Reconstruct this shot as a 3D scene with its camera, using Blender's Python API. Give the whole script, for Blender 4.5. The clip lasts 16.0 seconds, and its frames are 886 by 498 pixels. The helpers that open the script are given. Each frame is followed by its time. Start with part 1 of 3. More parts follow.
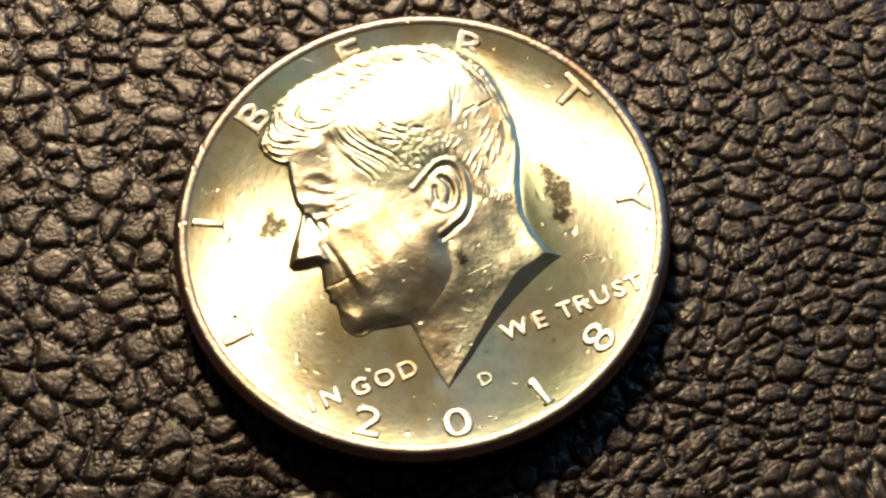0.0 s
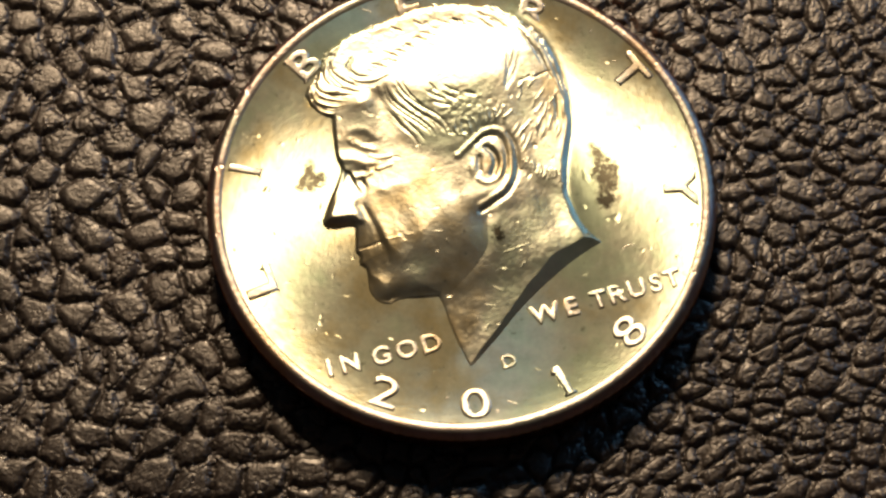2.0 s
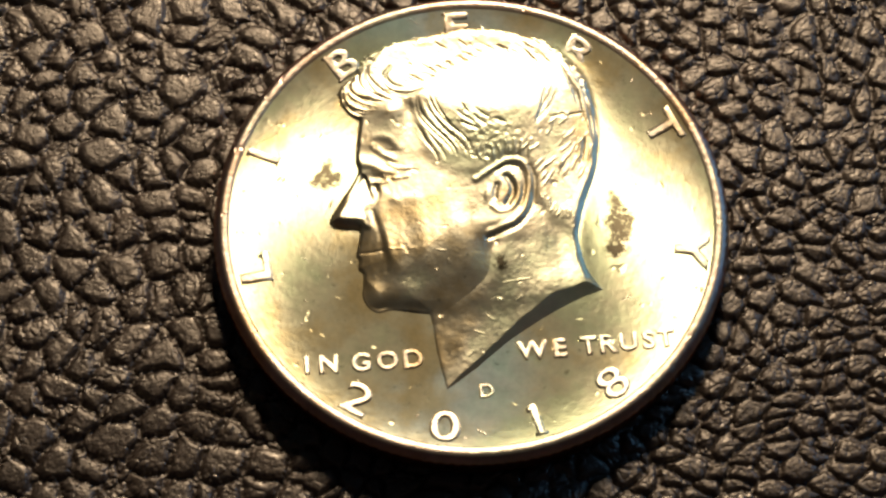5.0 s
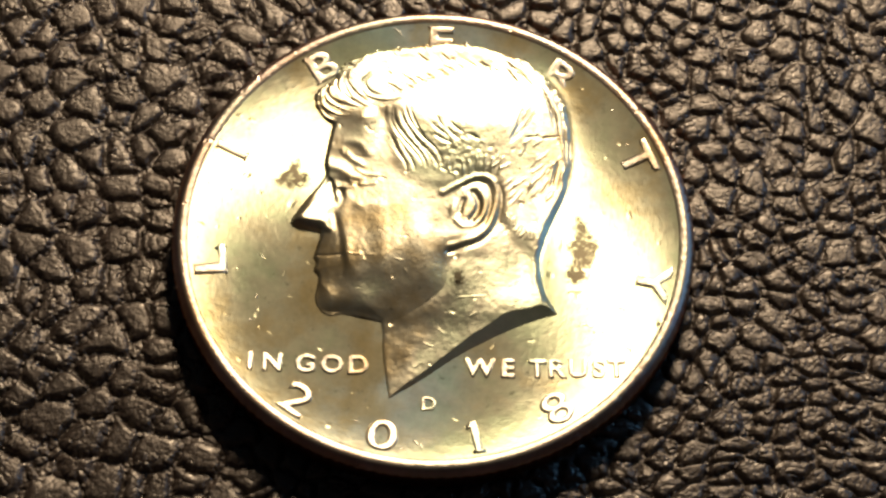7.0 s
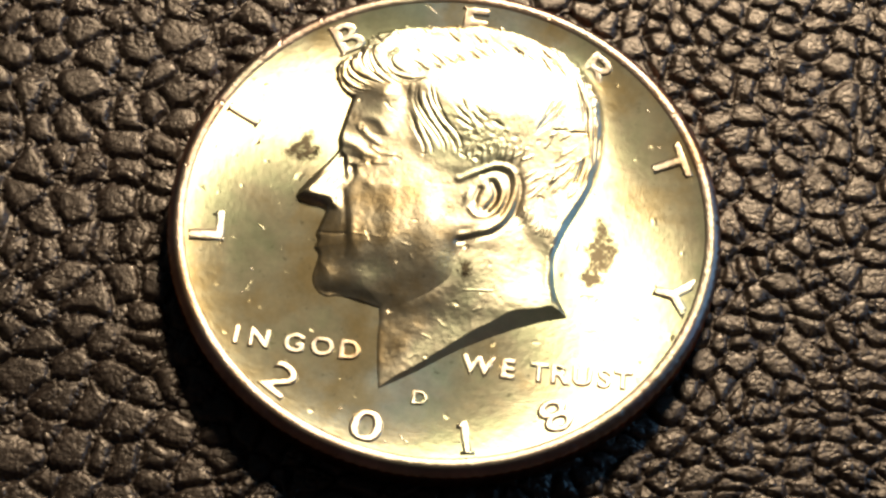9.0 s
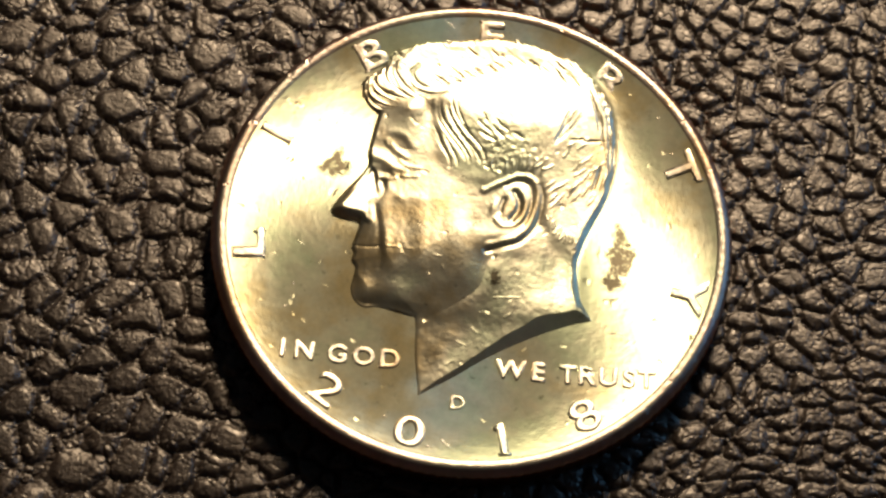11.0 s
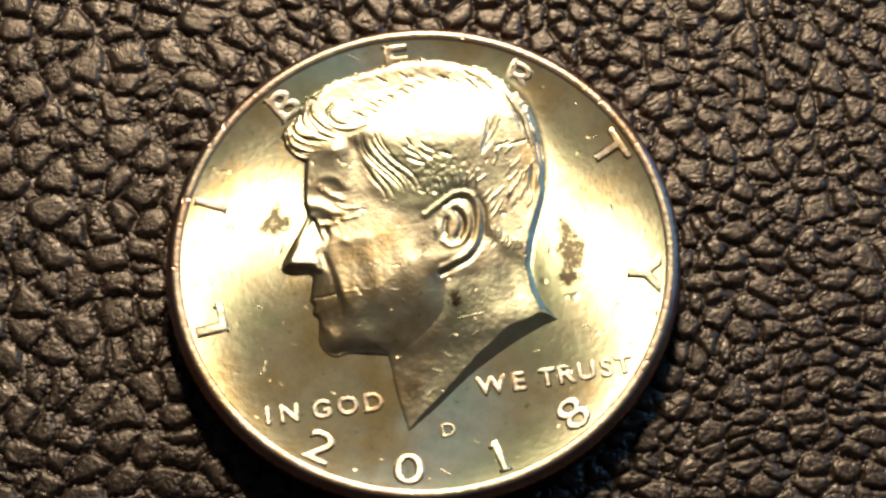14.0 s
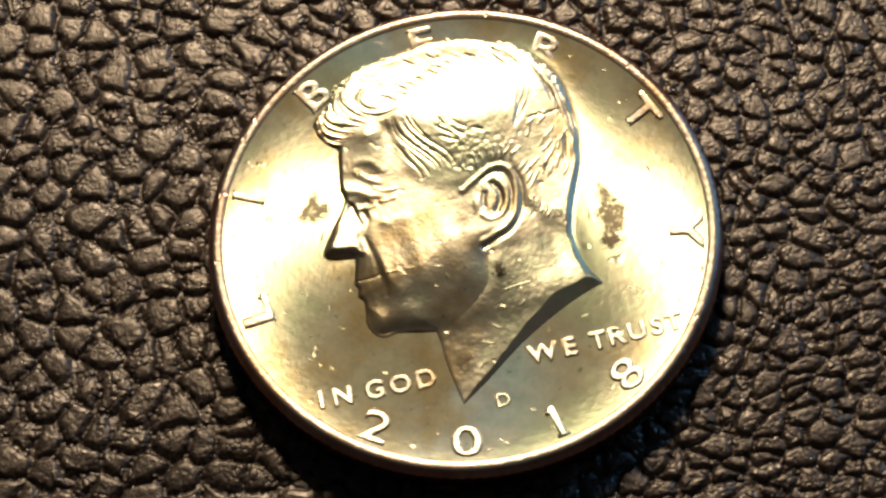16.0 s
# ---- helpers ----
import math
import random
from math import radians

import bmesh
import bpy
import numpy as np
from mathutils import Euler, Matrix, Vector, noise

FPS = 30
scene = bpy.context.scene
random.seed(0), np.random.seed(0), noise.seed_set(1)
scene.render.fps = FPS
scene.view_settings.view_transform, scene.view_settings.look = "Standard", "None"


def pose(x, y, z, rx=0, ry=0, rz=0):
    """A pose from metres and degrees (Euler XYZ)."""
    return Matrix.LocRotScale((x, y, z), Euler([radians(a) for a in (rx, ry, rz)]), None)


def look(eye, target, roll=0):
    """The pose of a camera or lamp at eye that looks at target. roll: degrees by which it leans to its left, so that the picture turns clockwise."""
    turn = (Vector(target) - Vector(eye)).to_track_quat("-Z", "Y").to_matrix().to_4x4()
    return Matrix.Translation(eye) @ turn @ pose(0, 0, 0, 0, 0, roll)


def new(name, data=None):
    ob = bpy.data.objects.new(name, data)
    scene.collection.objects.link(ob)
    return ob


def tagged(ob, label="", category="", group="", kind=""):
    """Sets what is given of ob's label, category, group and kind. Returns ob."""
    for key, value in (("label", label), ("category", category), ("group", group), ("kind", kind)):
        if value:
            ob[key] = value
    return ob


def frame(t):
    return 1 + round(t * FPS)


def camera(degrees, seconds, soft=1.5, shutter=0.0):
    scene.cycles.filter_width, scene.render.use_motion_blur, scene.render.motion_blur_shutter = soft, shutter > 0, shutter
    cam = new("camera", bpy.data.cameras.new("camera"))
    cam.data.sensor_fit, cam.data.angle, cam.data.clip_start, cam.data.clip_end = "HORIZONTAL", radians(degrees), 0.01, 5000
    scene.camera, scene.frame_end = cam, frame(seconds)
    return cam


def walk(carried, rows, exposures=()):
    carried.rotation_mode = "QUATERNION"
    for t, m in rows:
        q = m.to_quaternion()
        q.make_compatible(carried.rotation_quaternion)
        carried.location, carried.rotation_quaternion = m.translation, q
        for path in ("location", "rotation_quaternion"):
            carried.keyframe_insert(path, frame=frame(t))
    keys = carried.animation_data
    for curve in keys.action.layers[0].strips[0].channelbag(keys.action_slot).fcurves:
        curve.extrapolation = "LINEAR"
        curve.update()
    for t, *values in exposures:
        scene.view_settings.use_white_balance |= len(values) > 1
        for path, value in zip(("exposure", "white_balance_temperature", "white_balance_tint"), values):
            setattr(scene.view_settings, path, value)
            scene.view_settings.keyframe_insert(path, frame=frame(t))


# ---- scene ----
MM = 0.001
cam = camera(24.2, 16.0, soft=2.8)
# seconds, place in metres, turn in degrees
PATH = [
    (0, -0.01269, -0.05504, 0.11509, 25.730, 2.121, -18.641),
    (0.5, -0.01185, -0.05145, 0.11479, 24.233, 2.315, -17.885),
    (1, -0.01024, -0.04844, 0.11421, 22.960, 2.329, -16.835),
    (1.5, -0.00950, -0.04836, 0.11456, 22.262, 2.060, -14.827),
    (2, -0.00871, -0.04919, 0.11477, 22.360, 1.553, -12.330),
    (2.5, -0.00725, -0.04957, 0.11476, 22.761, 1.414, -10.281),
    (3, -0.00616, -0.04965, 0.11445, 22.995, 1.248, -8.648),
    (3.2, -0.00561, -0.04975, 0.11427, 22.959, 1.074, -8.040),
    (5.3, -0.00252, -0.05308, 0.11198, 24.950, -0.155, -0.993),
    (5.5, -0.00171, -0.05354, 0.11190, 25.143, -0.063, -0.372),
    (6, -0.00077, -0.05472, 0.11164, 25.735, -0.085, 0.786),
    (6.5, 0.00085, -0.05453, 0.11033, 26.152, -0.343, 1.935),
    (7, 0.00267, -0.05560, 0.10882, 27.002, -0.809, 3.736),
    (7.5, 0.00430, -0.05588, 0.10610, 27.976, -1.186, 5.576),
    (8, 0.00491, -0.05629, 0.10444, 28.347, -1.373, 7.187),
    (8.5, 0.00594, -0.05550, 0.10261, 28.301, -1.336, 8.440),
    (9, 0.00674, -0.05499, 0.10125, 28.264, -1.376, 9.575),
    (9.2, 0.00672, -0.05494, 0.10110, 28.219, -1.450, 9.844),
    (11.3, 0.00018, -0.05214, 0.11135, 24.627, -2.242, 6.651),
    (11.5, 0.00051, -0.05187, 0.11158, 24.412, -1.986, 6.233),
    (12, -0.00013, -0.05080, 0.11370, 23.896, -1.550, 4.299),
    (12.5, -0.00008, -0.04892, 0.11428, 23.218, -0.901, 1.664),
    (13, -0.00085, -0.04781, 0.11561, 22.792, -0.195, -1.054),
    (13.5, -0.00109, -0.04707, 0.11493, 22.782, 0.222, -3.755),
    (14, -0.00134, -0.04622, 0.11493, 22.375, 0.989, -5.559),
    (14.5, -0.00223, -0.04558, 0.11500, 22.317, 1.913, -7.199),
    (15, -0.00215, -0.04530, 0.11412, 22.081, 2.817, -8.808),
    (15.5, -0.00230, -0.04538, 0.11413, 22.295, 3.310, -9.937),
    (16, -0.00289, -0.05135, 0.11243, 24.289, 3.490, -9.390),
]
EXPOSURES = [(0.0, -0.02), (1.5, 0.08), (14.5, 0.06), (16.0, 0.09)]
walk(cam, [(t, pose(*p)) for t, *p in PATH], EXPOSURES)

# ---- light ----
world = bpy.data.worlds.new("room_air")
scene.world = world
world.use_nodes = True
world.node_tree.nodes["Background"].inputs["Color"].default_value = (0.55, 0.6, 0.7, 1)
world.node_tree.nodes["Background"].inputs["Strength"].default_value = 0.02


def area_lamp(name, eye, target, size, power, colour, shape="DISK", size_y=None):
    data = bpy.data.lights.new(name, "AREA")
    data.shape, data.size, data.energy, data.color = shape, size, power, colour
    if size_y:
        data.size_y = size_y
    ob = new(name, data)
    ob.matrix_world = look(eye, target)
    return ob


# a warm desk lamp behind the coin, as the shadows tell, and a cool window to its side
LAMP_TURN, LAMP_RISE, LAMP_FAR = radians(83), radians(41), 0.22
lamp_eye = (LAMP_FAR * math.cos(LAMP_RISE) * math.cos(LAMP_TURN), LAMP_FAR * math.cos(LAMP_RISE) * math.sin(LAMP_TURN), LAMP_FAR * math.sin(LAMP_RISE))
area_lamp("desk_lamp_light", lamp_eye, (0, 0, 0), 0.045, 0.77, (1.0, 0.79, 0.562))
area_lamp("window_light", (0.795, 0.42, 0.47), (0, 0.1, 0.1), 0.46, 1.8, (0.22, 0.53, 1.0), "RECTANGLE", 0.64)


# ---- helpers of this scene ----
def mesh_from(name, verts, faces, smooth=True):
    """A mesh from arrays of places in metres and quads (or triangles)."""
    me = bpy.data.meshes.new(name)
    verts, faces = np.asarray(verts, np.float32), np.asarray(faces, np.int32)
    n = faces.shape[1]
    me.vertices.add(len(verts))
    me.vertices.foreach_set("co", verts.ravel())
    me.loops.add(faces.size)
    me.loops.foreach_set("vertex_index", faces.ravel())
    me.polygons.add(len(faces))
    me.polygons.foreach_set("loop_start", np.arange(0, faces.size, n, dtype=np.int32))
    me.update(calc_edges=True)
    me.polygons.foreach_set("use_smooth", np.full(len(faces), smooth))
    me.validate()
    return me


def grid_faces(rows, cols, wrap=False):
    i, j = np.meshgrid(np.arange(rows - 1), np.arange(cols if wrap else cols - 1), indexing="ij")
    k = (j + 1) % cols
    return np.stack([i * cols + j, i * cols + k, (i + 1) * cols + k, (i + 1) * cols + j], -1).reshape(-1, 4)


def part(name, me, material, parent, label=""):
    ob = new(name, me)
    ob.data.materials.append(material)
    ob.parent = parent
    return tagged(ob, label) if label else ob


PERM = np.random.RandomState(7).permutation(4096)


def hashed(i, j, k=0):
    return PERM[(PERM[(i + 37 * k) & 4095] + j) & 4095] / 4096.0


def smooth_noise(x, y, k=0):
    """Value noise, 0 to 1, on arrays."""
    i, j = np.floor(x).astype(int), np.floor(y).astype(int)
    u, v = x - i, y - j
    u, v = u * u * u * (u * (6 * u - 15) + 10), v * v * v * (v * (6 * v - 15) + 10)
    a, b, c, d = hashed(i, j, k), hashed(i + 1, j, k), hashed(i, j + 1, k), hashed(i + 1, j + 1, k)
    return (a * (1 - u) + b * u) * (1 - v) + (c * (1 - u) + d * u) * v


def cells(x, y, k=0, jitter=0.85, spread=0.0):
    """Distances to the nearest and second seed of a jittered grid, a random number of the nearest, and its leaning facet; spread makes some cells larger."""
    i0, j0 = np.floor(x).astype(int), np.floor(y).astype(int)
    near, second, mark, lean = np.full(x.shape, 9.0), np.full(x.shape, 9.0), np.zeros(x.shape), np.zeros(x.shape)
    for di in (-2, -1, 0, 1, 2):
        for dj in (-2, -1, 0, 1, 2):
            i, j = i0 + di, j0 + dj
            px = i + 0.5 + jitter * (hashed(i, j, k) - 0.5)
            py = j + 0.5 + jitter * (hashed(i, j, k + 1) - 0.5)
            d = np.hypot(x - px, y - py) - spread * hashed(i, j, k + 5)
            closer = d < near
            second = np.where(closer, near, np.minimum(second, d))
            mark = np.where(closer, hashed(i, j, k + 2), mark)
            lean = np.where(closer, (hashed(i, j, k + 3) - 0.5) * (x - px) + (hashed(i, j, k + 4) - 0.5) * (y - py), lean)
            near = np.minimum(near, d)
    return near, second, mark, lean


def step(a, b, x):
    t = np.clip((x - a) / (b - a), 0, 1)
    return t * t * (3 - 2 * t)


# ---- materials ----
def material(name):
    m = bpy.data.materials.new(name)
    m.use_nodes = True
    return m, m.node_tree.nodes, m.node_tree.links, m.node_tree.nodes["Principled BSDF"]


def node(nodes, kind, **values):
    n = nodes.new(kind)
    for key, value in values.items():
        if key == "operation":
            n.operation = value
        else:
            n.inputs[key].default_value = value
    return n


def maths(nodes, links, operation, a, b=0.0, c=0.0):
    n = nodes.new("ShaderNodeMath")
    n.operation = operation
    for socket, value in zip(n.inputs, (a, b, c)):
        if isinstance(value, (int, float)):
            socket.default_value = value
        else:
            links.new(value, socket)
    return n.outputs[0]


def noise_at(nodes, links, vector, scale, detail=4.0, rough=0.55):
    n = nodes.new("ShaderNodeTexNoise")
    n.inputs["Scale"].default_value, n.inputs["Detail"].default_value, n.inputs["Roughness"].default_value = scale, detail, rough
    links.new(vector, n.inputs["Vector"])
    return n.outputs["Fac"]


def ramp(nodes, links, fac, stops):
    n = nodes.new("ShaderNodeValToRGB")
    while len(n.color_ramp.elements) < len(stops):
        n.color_ramp.elements.new(0.5)
    for e, (at, colour) in zip(n.color_ramp.elements, stops):
        e.position, e.color = at, (*colour, 1)
    links.new(fac, n.inputs["Fac"])
    return n.outputs["Color"]


def leather_material():
    m, nodes, links, bsdf = material("dark_pebbled_leather")
    co = nodes.new("ShaderNodeTexCoord").outputs["Object"]
    broad = noise_at(nodes, links, co, 120, 3)
    grain = noise_at(nodes, links, co, 5200, 1.5, 0.55)
    fine = noise_at(nodes, links, co, 11000, 0, 0.5)
    mixed = maths(nodes, links, "ADD", maths(nodes, links, "MULTIPLY", broad, 0.4), maths(nodes, links, "MULTIPLY", grain, 0.7))
    links.new(ramp(nodes, links, mixed, [(0.38, (0.0095, 0.0064, 0.0048)), (0.54, (0.018, 0.0122, 0.0092)), (0.70, (0.037, 0.0253, 0.019))]), bsdf.inputs["Base Color"])
    links.new(maths(nodes, links, "MULTIPLY_ADD", grain, 0.60, 0.13), bsdf.inputs["Roughness"])
    bsdf.inputs["IOR"].default_value, bsdf.inputs["Specular IOR Level"].default_value = 1.55, 0.80
    bsdf.inputs["Specular Tint"].default_value = (1.0, 0.90, 0.77, 1)
    height = maths(nodes, links, "ADD", maths(nodes, links, "MULTIPLY", grain, 0.7), maths(nodes, links, "MULTIPLY", fine, 0.45))
    bump = nodes.new("ShaderNodeBump")
    bump.inputs["Strength"].default_value, bump.inputs["Distance"].default_value = 1.0, 0.000043
    links.new(height, bump.inputs["Height"])
    links.new(bump.outputs["Normal"], bsdf.inputs["Normal"])
    return m


def coin_material(name, rough, aniso, spots=(), frost=0.0, tone=(0.575, 0.565, 0.43), haze_part=0.14):
    """Struck nickel alloy: its flow lines run outward from the middle and spread the light round it."""
    m, nodes, links, bsdf = material(name)
    nodes.remove(bsdf)
    gloss = nodes.new("ShaderNodeBsdfAnisotropic")
    gloss.distribution = "BECKMANN"
    haze = nodes.new("ShaderNodeBsdfAnisotropic")
    haze.distribution, haze.inputs["Roughness"].default_value = "GGX", 0.62
    both = nodes.new("ShaderNodeMixShader")
    both.inputs["Fac"].default_value = haze_part
    links.new(gloss.outputs[0], both.inputs[1])
    links.new(haze.outputs[0], both.inputs[2])
    links.new(both.outputs[0], nodes["Material Output"].inputs["Surface"])
    place = nodes.new("ShaderNodeNewGeometry").outputs["Position"]
    split = nodes.new("ShaderNodeSeparateXYZ")
    links.new(place, split.inputs[0])
    x, y = split.outputs["X"], split.outputs["Y"]
    outward = nodes.new("ShaderNodeCombineXYZ")
    links.new(x, outward.inputs[0])
    links.new(y, outward.inputs[1])
    norm = node(nodes, "ShaderNodeVectorMath", operation="NORMALIZE")
    links.new(outward.outputs[0], norm.inputs[0])
    links.new(norm.outputs[0], gloss.inputs["Tangent"])
    # fine streaks along the flow lines
    angle = maths(nodes, links, "ARCTAN2", y, x)
    radius = maths(nodes, links, "SQRT", maths(nodes, links, "ADD", maths(nodes, links, "MULTIPLY", x, x), maths(nodes, links, "MULTIPLY", y, y)))
    polar = nodes.new("ShaderNodeCombineXYZ")
    links.new(maths(nodes, links, "MULTIPLY", angle, 9.0), polar.inputs[0])
    links.new(maths(nodes, links, "MULTIPLY", radius, 220.0), polar.inputs[1])
    streak = noise_at(nodes, links, polar.outputs[0], 2.0, 4, 0.6)
    cloud = noise_at(nodes, links, place, 210, 4, 0.6)
    speck = noise_at(nodes, links, place, 2600, 3, 0.6)
    blotch = noise_at(nodes, links, place, 2000, 6, 0.8)
    nick = maths(nodes, links, "MULTIPLY", maths(nodes, links, "SUBTRACT", noise_at(nodes, links, place, 1100, 1, 0.5), 0.70), 8.0)
    nick.node.use_clamp = True
    rougher = maths(nodes, links, "MULTIPLY_ADD", streak, 0.07, rough - 0.07)
    links.new(maths(nodes, links, "ADD", rougher, maths(nodes, links, "MULTIPLY", cloud, 0.07)), gloss.inputs["Roughness"])
    gloss.inputs["Anisotropy"].default_value = aniso
    colour = ramp(nodes, links, cloud, [(0.36, (tone[0] * 0.94, tone[1] * 0.81, tone[2] * 0.62)), (0.5, tone), (0.64, (tone[0] * 0.86, tone[1] * 0.98, tone[2] * 0.92))])
    # fine uneven tarnish over the whole face
    tarnish = maths(nodes, links, "MULTIPLY_ADD", noise_at(nodes, links, place, 800, 6, 0.72), 0.9, 0.5)
    fleck = maths(nodes, links, "MULTIPLY", maths(nodes, links, "SUBTRACT", noise_at(nodes, links, place, 1700, 3, 0.6), 0.645), 5.0)
    fleck.node.use_clamp = True
    tarnish = maths(nodes, links, "MULTIPLY", tarnish, maths(nodes, links, "SUBTRACT", 1.0, maths(nodes, links, "MULTIPLY", fleck, 0.8)))
    dull = nodes.new("ShaderNodeVectorMath")
    dull.operation = "SCALE"
    links.new(colour, dull.inputs[0])
    links.new(tarnish, dull.inputs["Scale"])
    colour = dull.outputs[0]
    for sx, sy, wide, high in spots:
        dx = maths(nodes, links, "MULTIPLY", maths(nodes, links, "SUBTRACT", x, sx * MM), 1 / (wide * MM))
        dy = maths(nodes, links, "MULTIPLY", maths(nodes, links, "SUBTRACT", y, sy * MM), 1 / (high * MM))
        far = maths(nodes, links, "ADD", maths(nodes, links, "MULTIPLY", dx, dx), maths(nodes, links, "MULTIPLY", dy, dy))
        ragged = maths(nodes, links, "SUBTRACT", maths(nodes, links, "MULTIPLY_ADD", blotch, 4.6, -1.35), far)
        fac = maths(nodes, links, "MULTIPLY", ragged, 1.5)
        fac.node.use_clamp = True
        mix = nodes.new("ShaderNodeMix")
        mix.data_type = "RGBA"
        links.new(fac, mix.inputs["Factor"])
        links.new(colour, mix.inputs[6])
        mix.inputs[7].default_value = (0.06, 0.052, 0.034, 1)
        colour = mix.outputs[2]
    links.new(colour, gloss.inputs["Color"])
    links.new(colour, haze.inputs["Color"])
    bump = nodes.new("ShaderNodeBump")
    bump.inputs["Strength"].default_value, bump.inputs["Distance"].default_value = 0.5, 0.00001 + 0.00003 * frost
    links.new(maths(nodes, links, "ADD", maths(nodes, links, "ADD", speck, maths(nodes, links, "MULTIPLY", nick, -3.0)), maths(nodes, links, "MULTIPLY", cloud, 0.6)), bump.inputs["Height"])
    links.new(bump.outputs["Normal"], gloss.inputs["Normal"])
    return m


def wall_material(name, r, g, b):
    m, nodes, links, bsdf = material(name)
    co = nodes.new("ShaderNodeTexCoord").outputs["Object"]
    links.new(ramp(nodes, links, noise_at(nodes, links, co, 9, 5), [(0.3, (0.9 * r, 0.9 * g, 0.9 * b)), (0.7, (1.1 * r, 1.1 * g, 1.1 * b))]), bsdf.inputs["Base Color"])
    bsdf.inputs["Roughness"].default_value = 0.9
    return m


LEATHER, PAINT = leather_material(), wall_material("pale_wall_paint", 0.7, 0.7, 0.68)
# colours of unseen surfaces, chosen for the tint they reflect into the coin
BEIGE_BOUNCE = wall_material("beige_ceiling_bounce", 0.60, 0.50, 0.40)
REDDISH_BOUNCE, BROWN_BOUNCE = wall_material("reddish_brown_bounce", 0.52, 0.31, 0.23), wall_material("warm_brown_bounce", 0.58, 0.37, 0.25)
FIELD = coin_material("coin_field_metal", 0.43, 0.66, [(-8.5, 3.85, 0.5, 0.65), (-8.55, 3.0, 1.15, 0.75), (8.55, 1.0, 0.55, 0.9), (8.8, -0.5, 1.0, 1.5), (8.45, -2.0, 0.85, 0.9)], frost=0.25, tone=(0.59, 0.565, 0.38), haze_part=0.24)
RELIEF = coin_material("coin_relief_metal", 0.385, 0.15, [(1.6, -2.9, 0.5, 0.6)], 0.5, tone=(0.55, 0.51, 0.375), haze_part=0.18)
LETTER = coin_material("coin_letter_metal", 0.40, 0.05, frost=1.4, tone=(0.69, 0.625, 0.51))
RIM = coin_material("coin_rim_metal", 0.38, 0.1, frost=2.2, tone=(0.46, 0.375, 0.305), haze_part=0.24)
# shoulder metal, with the brown it mirrors from the leather put into its tone
BEVEL = coin_material("coin_bevel_mirrored_brown", 0.38, 0.0, frost=1.5, tone=(0.40, 0.265, 0.23), haze_part=0.13)
EDGE = coin_material("coin_copper_edge", 0.40, 0.1, tone=(0.30, 0.12, 0.075))


# ---- the closed space ----
def box_mesh(name, x0, x1, y0, y1, z0, z1):
    v = [(x, y, z) for z in (z0, z1) for y in (y0, y1) for x in (x0, x1)]
    f = [(0, 2, 3, 1), (4, 5, 7, 6), (0, 1, 5, 4), (2, 6, 7, 3), (0, 4, 6, 2), (1, 3, 7, 5)]
    return mesh_from(name, v, f, False)


def wall(name, label, boxes, mat):
    verts, faces = [], []
    for b in boxes:
        me = box_mesh("piece", *b)
        faces += [[len(verts) + i for i in p.vertices] for p in me.polygons]
        verts += [tuple(v.co) for v in me.vertices]
        bpy.data.meshes.remove(me)
    ob = new(name, mesh_from(name, verts, faces, False))
    ob.data.materials.append(mat)
    return tagged(ob, label, "wall", kind="structure")


H = 0.8
wall("wall_north", "plain grey painted wall", [(-H, H, H, H + 0.1, -0.02, 1.4)], PAINT)
# unseen wall, added in reddish brown to reflect in the coin's lower shoulder
wall("wall_south", "unseen added wall, reddish brown to reflect in the coin's shoulder", [(-H, H, -H - 0.1, -H, -0.02, 1.4)], REDDISH_BOUNCE)
# unseen wall, warm brown to tint the dim parts of the coin's face
wall("wall_west", "unseen added wall, warm brown to tint the coin's reflections", [(-H - 0.1, -H, -H - 0.1, H + 0.1, -0.02, 1.4)], BROWN_BOUNCE)
wall("wall_east", "plain grey painted wall with a window opening", [
    (H, H + 0.1, -H - 0.1, 0.18, -0.02, 1.4), (H, H + 0.1, 0.66, H + 0.1, -0.02, 1.4),
    (H, H + 0.1, 0.18, 0.66, -0.02, 0.14), (H, H + 0.1, 0.18, 0.66, 0.80, 1.4)], PAINT)
# unseen ceiling, beige so that the field's dark sector reflects warm
tagged(wall("ceiling", "unseen added ceiling, beige to warm the coin's reflections", [(-H - 0.1, H + 0.1, -H - 0.1, H + 0.1, 1.4, 1.5)], BEIGE_BOUNCE), category="ceiling")


